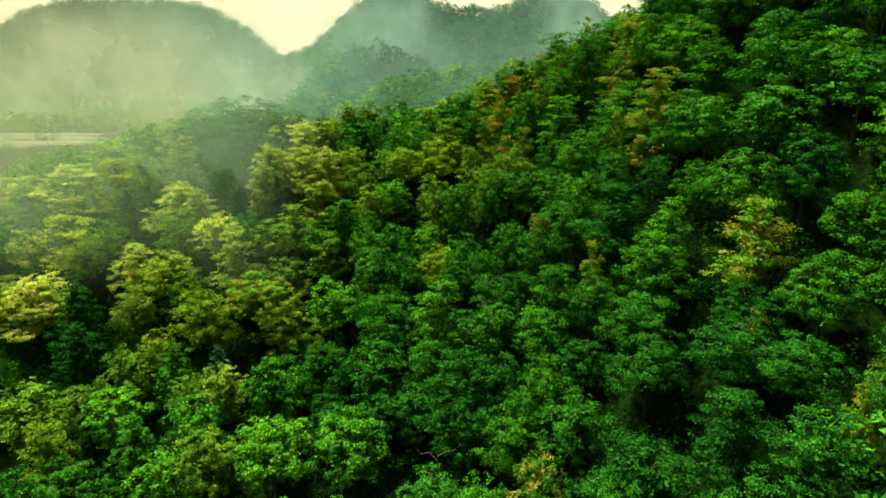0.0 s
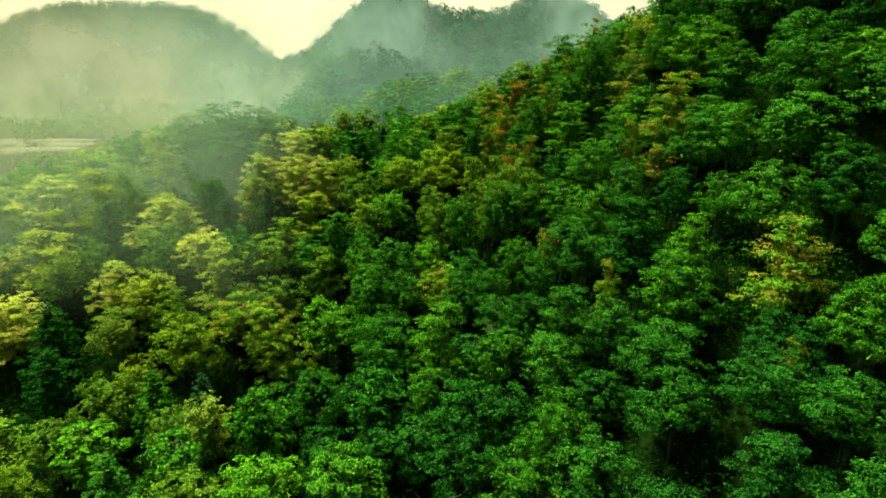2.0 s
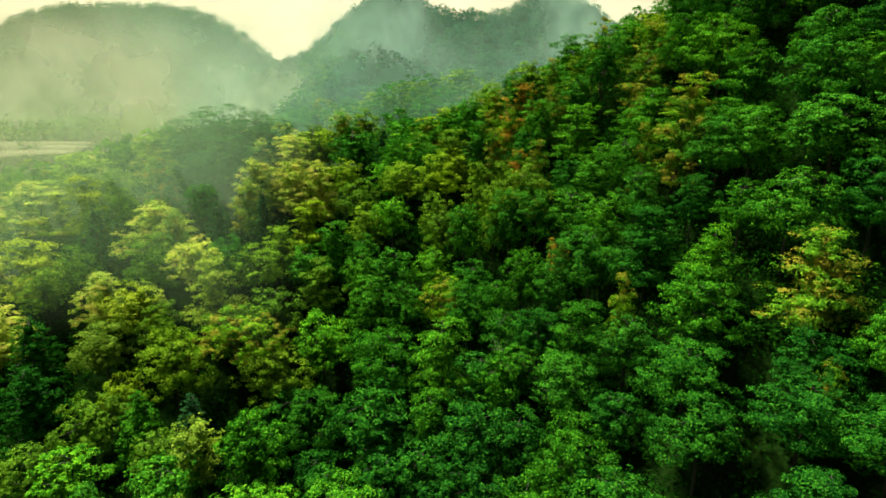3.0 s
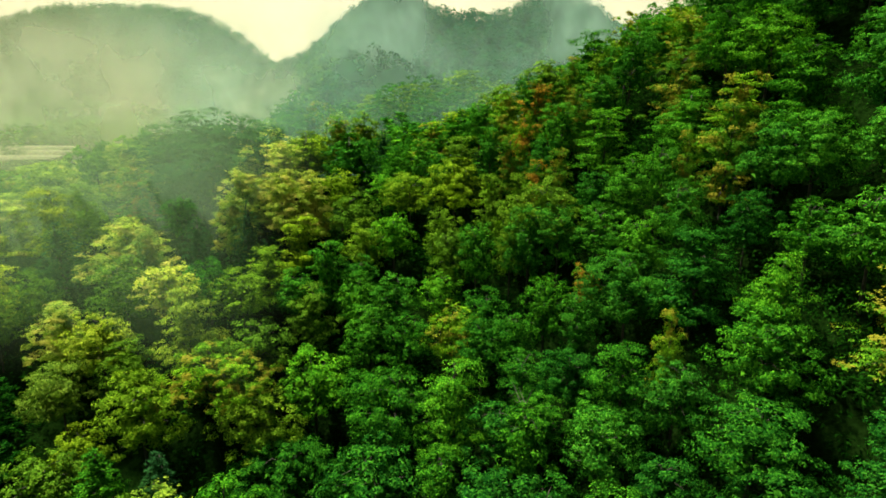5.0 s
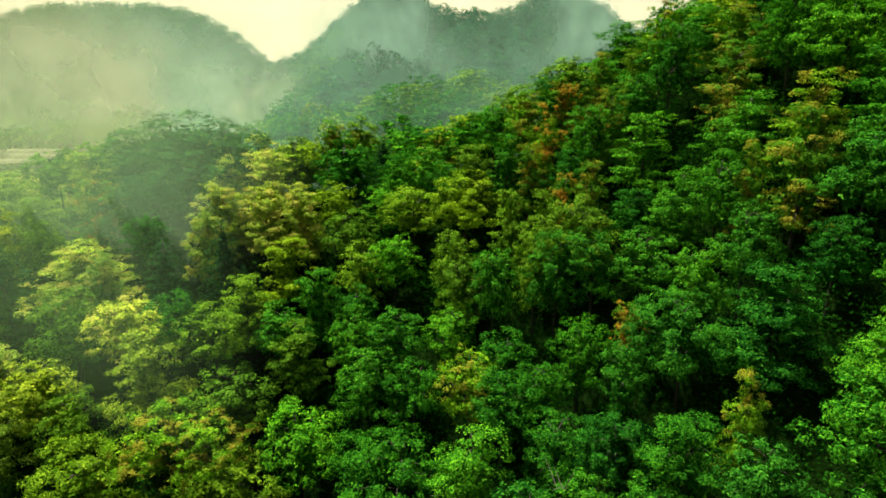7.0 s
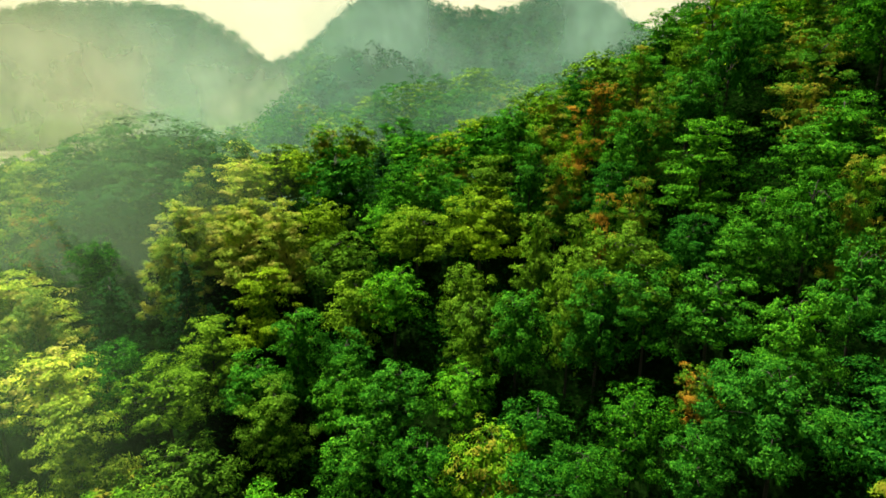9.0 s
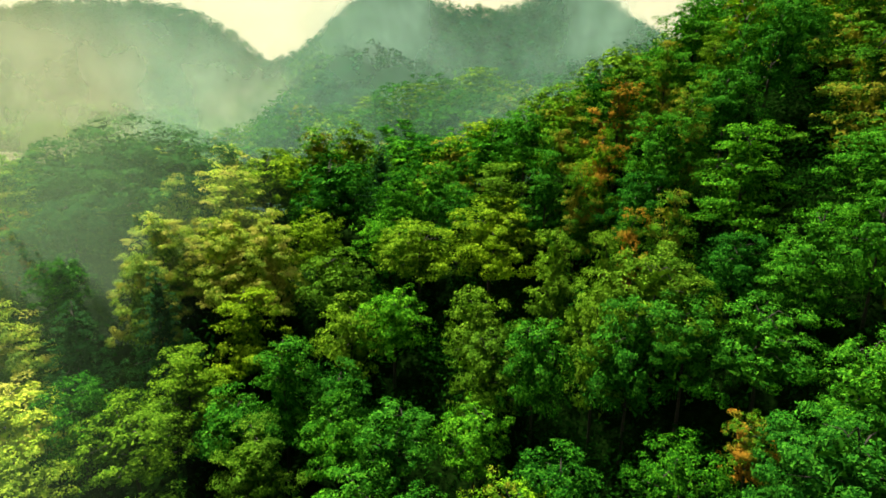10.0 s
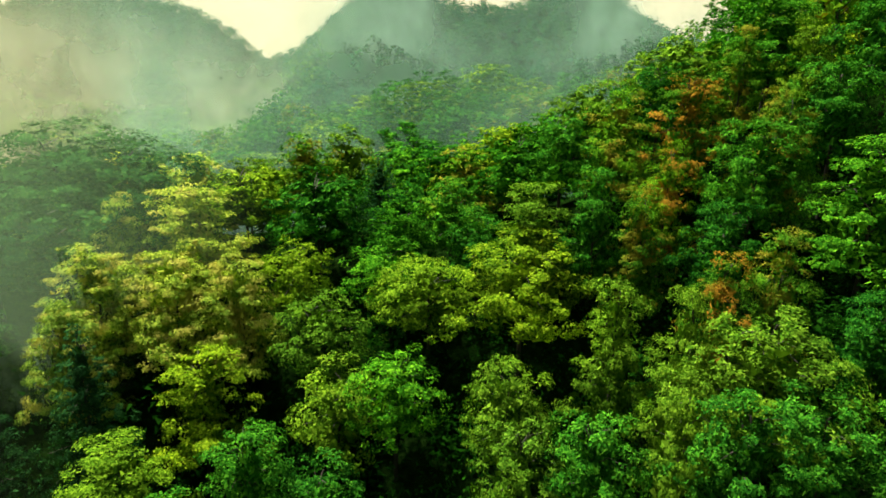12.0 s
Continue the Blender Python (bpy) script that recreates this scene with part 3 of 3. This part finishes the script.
def woods(name, label, spots, leaves, size, seed, mat=HAZED_FAR_LEAVES, sink=0.16):
    """Far trees, too many to count: one mesh of leaf sprays."""
    rng = np.random.default_rng(seed)
    protos = []
    for i in range(6):
        shape = ("round", "tiered", "tall", "round", "pine", "tall")[i]
        height, radius, flat = SHAPES[shape]
        protos.append(lobe_leaves(rng, crown_lobes(rng, shape, height, radius), leaves, size, flat) / np.array([radius, radius, height]))
    parts = []
    for x, y, height, width in spots:
        c = protos[rng.integers(6)]
        a = rng.uniform(0, math.tau)
        turned = np.stack([c[:, 0] * math.cos(a) - c[:, 1] * math.sin(a), c[:, 0] * math.sin(a) + c[:, 1] * math.cos(a), c[:, 2]], -1)
        parts.append(turned * np.array([width / 2, width / 2, height]) + np.array([x, y, float(ground(x, y)) - sink * height]))
    corners = np.concatenate(parts)
    ob = new(name, mesh_of(name, corners, np.arange(len(corners)).reshape(-1, 3), mat))
    return tagged(ob, label, "woods", kind="stuff")


def scatter(x0, x1, y0, y1, step, tall, wide, keep):
    out = []
    for y in np.arange(y0, y1, step):
        for x in np.arange(x0, x1, step):
            px, py = x + rng.uniform(-0.45, 0.45) * step, y + rng.uniform(-0.45, 0.45) * step
            if keep(px, py):
                out.append((px, py, tall * rng.uniform(0.7, 1.35), wide * rng.uniform(0.7, 1.25)))
    return out


def meadow_gap(x, y):
    return ((x + 140) / 34) ** 2 + ((y - 197) / 22) ** 2 > 1 and (y > 178 or x > -0.6 * y) or rng.uniform() < 0.22


knoll = scatter(-50, 62, 105, 150, 7.2, 7.9, 7.4, lambda x, y: x < 26 or y > 118)
rng.shuffle(knoll)
for name, label, kind, start, stop in (("green_woods", "mid-green broadleaf trees on the knoll", "green", 0.0, 0.42), ("deep_green_woods", "deep green broadleaf trees on the knoll", "deep", 0.42, 0.66), ("lime_woods", "lime-green broadleaf trees on the knoll", "lime", 0.66, 0.84), ("amber_woods", "amber-tinted broadleaf trees on the knoll", "amber", 0.84, 1.0)):
    woods(name, label, [tuple(spot) for spot in knoll[int(start * len(knoll)):int(stop * len(knoll))]], 2800, 0.4, 25, LEAVES[kind], 0.06)
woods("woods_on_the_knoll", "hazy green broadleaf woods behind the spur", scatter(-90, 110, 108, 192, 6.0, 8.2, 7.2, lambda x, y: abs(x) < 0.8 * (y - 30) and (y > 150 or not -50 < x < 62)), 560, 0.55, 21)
foot = scatter(-62, 62, -42, 28, 5.6, 8.6, 7.8, lambda x, y: abs(x) < 40 + 0.3 * (y + 42))
rng.shuffle(foot)
for name, label, kind, start, stop in (("green_woods", "dense mid-green broadleaf trees at the slope's foot", "green", 0.0, 0.45), ("deep_green_woods", "dense deep green broadleaf trees at the slope's foot", "deep", 0.45, 1.0)):
    woods(name, label, [tuple(spot) for spot in foot[int(start * len(foot)):int(stop * len(foot))]], 1000, 0.4, 20, LEAVES[kind])
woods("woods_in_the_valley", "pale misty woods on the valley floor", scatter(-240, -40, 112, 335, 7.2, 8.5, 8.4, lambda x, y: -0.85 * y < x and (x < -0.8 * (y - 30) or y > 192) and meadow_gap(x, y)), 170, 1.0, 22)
woods("woods_on_the_mountain", "dark green woods covering the far mountain, haze tinted into the leaves", scatter(-120, 190, 194, 412, 6.4, 8.0, 7.8, lambda x, y: x > -130 and canopy(x, y) > 61), 210, 1.05, 23, HAZED_RIDGE_LEAVES)
woods("woods_on_the_far_ridge", "woods covering the distant ridge, blue-green haze tinted into the leaves", scatter(-420, -100, 340, 482, 5.6, 8.0, 7.8, lambda x, y: x > -0.85 * y and canopy(x, y) > 50), 175, 1.2, 24, HAZED_RIDGE_LEAVES)

# lone trees on the skyline behind the slope
for shape, kind, x, y, top, width in (("pine", "pine", 147, 399, 113, 5.5), ("pine", "pine", 137, 401, 111, 5.5), ("pine", "pine", 9.6, 118, 70.2, 3.6), ("open", "amber", 18.6, 84, 78.2, 6.0), ("open", "green", 15.8, 86, 75.2, 5.4), ("tall", "deep", 38.6, 138, 84.0, 3.6), ("tall", "green", 44, 141, 86.5, 5.0)):
    plant(shape, kind, x, y, top - soil(x, y), width, 1, 40)


# ---- meadow in the valley ----
def meadow_material():
    m, nodes, links = material("dry_grass")
    bsdf, geo = nodes["Principled BSDF"], nodes.new("ShaderNodeNewGeometry")
    fine = node(nodes, "ShaderNodeTexNoise", Scale=0.8, Detail=6.0)
    links.new(geo.outputs["Position"], fine.inputs["Vector"])
    links.new(ramp(nodes, links, fine.outputs["Fac"], (0.3, (0.07, 0.075, 0.03)), (0.55, (0.135, 0.12, 0.055)), (0.75, (0.065, 0.09, 0.03))), bsdf.inputs["Base Color"])
    bsdf.inputs["Roughness"].default_value = 0.95
    return m


def terrace(x, y, length, depth, lift):
    """A strip of dry grass that lies on the valley floor, with a rounded rim."""
    n, m = 28, 8
    u, v = np.meshgrid(np.linspace(-1, 1, n), np.linspace(-1, 1, m))
    px, py = x + u * length * (1 - 0.12 * v * v), y + v * depth * np.sqrt(1 - 0.8 * u * u) + 3 * np.sin(2 * u)
    z = ground(px, py) + lift * (1 - v ** 4)
    i = (np.arange(m - 1)[:, None] * n + np.arange(n - 1)).ravel()
    me = mesh_of("meadow", np.stack([px, py, z], -1).reshape(-1, 3), np.stack([i, i + 1, i + n + 1, i + n], -1), GRASS, True)
    return tagged(new("meadow", me), "dry tan grass terrace on the misty valley floor", "meadow", kind="structure")


GRASS = meadow_material()
terrace(-136, 184, 24, 4.5, 1.0)
terrace(-140, 195, 26, 4.5, 1.2)
terrace(-146, 207, 26, 4.5, 1.4)


# ---- dead trees ----
def dead_tree(x, y, height, seed):
    """A leafless grey stem with a few bent boughs."""
    rng = np.random.default_rng(seed)
    top = tagged(new("dead_tree"), "leafless grey dead tree between green crowns", "tree")
    top.matrix_basis = pose(x, y, soil(x, y))
    lean = rng.normal(size=2) * 0.5
    stops = (0, 0.25, 0.5, 0.75, 1.0)
    axis = [(lean[0] * f * f, lean[1] * f * f, height * f - 0.6 * (f == 0)) for f in stops]
    v, q = tube(axis, [0.13 * (1 - 0.85 * f) for f in stops], 8)
    new("trunk", mesh_of("trunk", v, q, DEAD_WOOD, True)).parent = top
    for i in range(5):
        f = rng.uniform(0.45, 0.97)
        a, reach = rng.uniform(0, math.tau), rng.uniform(1.2, 2.6)
        start = np.array([lean[0] * f * f, lean[1] * f * f, height * f])
        out = np.array([math.cos(a), math.sin(a), rng.uniform(-0.1, 0.5)])
        points = [start + out * reach * g + np.array([0, 0, rng.normal() * 0.12]) for g in (0, 0.35, 0.7, 1.0)]
        v, q = tube(points, [0.036, 0.028, 0.018, 0.006], 5)
        new("bough", mesh_of("bough", v, q, DEAD_WOOD, True)).parent = top
    return top


DEAD_WOOD = bark_material("dead_wood", (0.025, 0.024, 0.018), (0.065, 0.06, 0.045))
dead_tree(3.3, 51.6, 7.4, 3)
dead_tree(-0.1, 38.4, 8.0, 4)


# ---- undergrowth ----
def undergrowth():
    rng = np.random.default_rng(31)
    n, steep = 1500, 800
    y = np.concatenate([rng.uniform(28, 98, n), rng.uniform(46, 80, steep)])
    x = np.concatenate([rng.uniform(-1, 1, n) * (0.76 * y[:n] + 6), rng.uniform(-12, 30, steep)])
    r = rng.uniform(1.0, 2.3, n + steep)
    parts = []
    for px, py, pr in zip(x, y, r):
        count, size = (110, 0.24) if -6 < px < 30 and 48 < py < 80 else (85, 0.3) if px > 4 else (60, 0.36)
        d = rng.normal(size=(count, 3))
        d /= np.linalg.norm(d, axis=1, keepdims=True)
        d[:, 2] = abs(d[:, 2])
        parts.append(leaf_cards(rng, np.array([px, py, soil(px, py) + 0.2]) + d * pr * rng.uniform(0.6, 1.1, (count, 1)) * np.array([1, 1, 1.1]), d + np.array([0, 0, 0.5]), size))
    corners = np.concatenate(parts)
    return mesh_of("undergrowth", corners, np.arange(len(corners)).reshape(-1, 3), SHADE_SHRUB_LEAVES)


tagged(new("undergrowth", undergrowth()), "dense green shrubs under the hillside trees, shade painted into their leaves", "shrubs", kind="stuff")


# ---- mist ----
def mist_bank(x0, y0, x1, y1, low, high, density, scale, seed, label, thin, colour, rim=0.18):
    """A thin curtain of mist, bowed and ragged, that hangs between two points of the plan."""
    rng = np.random.default_rng(seed)
    n, m = 48, 20
    u, v = np.meshgrid(np.linspace(0, 1, n), np.linspace(0, 1, m))
    wave = min(1.0, abs(x1 - x0) / 200) * 5 * np.sin(u * 7 + seed) + 2 * np.sin(u * 17 + v * 4 + seed * 2)
    x, y = x0 + (x1 - x0) * u, y0 + (y1 - y0) * u + wave + 6 * v
    z = low + (high - low) * v + 2 * np.sin(u * 11 + seed) * v
    i = (np.arange(m - 1)[:, None] * n + np.arange(n - 1)).ravel()
    me = mesh_of("mist", np.stack([x, y, z], -1).reshape(-1, 3), np.stack([i, i + 1, i + n + 1, i + n], -1), mist_material("mist", density, scale, seed, thin, colour, rim), True)
    layer = me.uv_layers.new()
    loops = np.empty(len(me.loops), np.int32)
    me.loops.foreach_get("vertex_index", loops)
    layer.data.foreach_set("uv", np.stack([u, v], -1).reshape(-1, 2)[loops].ravel().astype(np.float32))
    return tagged(new("mist", me), label, "mist", kind="stuff")


# White mist, tinted: the warm tones below carry the glare of the sun.
WARM, COOL, TEAL = (1.0, 0.9, 0.68), (0.64, 0.95, 0.82), (0.5, 0.84, 0.7)
# Added bank: the peach glow of the sun is put into its colour.
mist_bank(-430, 302, -180, 296, 75, 200, 0.66, 0.02, 9, "cream mist added at the far ridge, sun glow put into its colour", 0.4, (1.0, 0.8, 0.58), 0.3)
mist_bank(-430, 334, -60, 316, 40, 120, 0.4, 0.026, 1, "pale morning mist hanging over the far ridge", 0.1, WARM)
mist_bank(-260, 230, -10, 240, 25, 98, 0.72, 0.028, 2, "drifting white mist in the wooded valley", 0.15, (1.0, 0.97, 0.78), 0.25)
mist_bank(-130, 188, 170, 190, 42, 106, 0.4, 0.022, 12, "thin mist before the wooded mountain", 0.1, COOL)
mist_bank(-4, 262, 110, 266, 66, 142, 0.72, 0.026, 14, "white plume of mist climbing the mountain side", 0.3, COOL, 0.5)
mist_bank(-72, 258, 24, 254, 58, 124, 0.6, 0.026, 15, "ragged wisp of mist low on the mountain", 0.2, COOL, 0.5)
mist_bank(-150, 112, -38, 116, 20, 92, 0.4, 0.04, 6, "pale mist lying in the valley beside the spur", 0.5, (1.0, 0.84, 0.6))
mist_bank(-46, 106, 22, 110, 30, 86, 0.42, 0.035, 5, "thin mist rising behind the wooded spur", 0.6, TEAL)
# Two added sheets stand in for sun glare; shade green is in their colour.
mist_bank(-90, 72, -14, 74, 38, 88, 0.23, 0.05, 7, "thin haze between the hillside trees, also standing in for sun glare", 0.9, (0.6, 0.9, 0.58))
mist_bank(-90, 56, -12, 58, 45, 90, 0.2, 0.05, 10, "thin haze added over the slope's foot in place of sun glare", 0.9, (0.6, 0.9, 0.54))
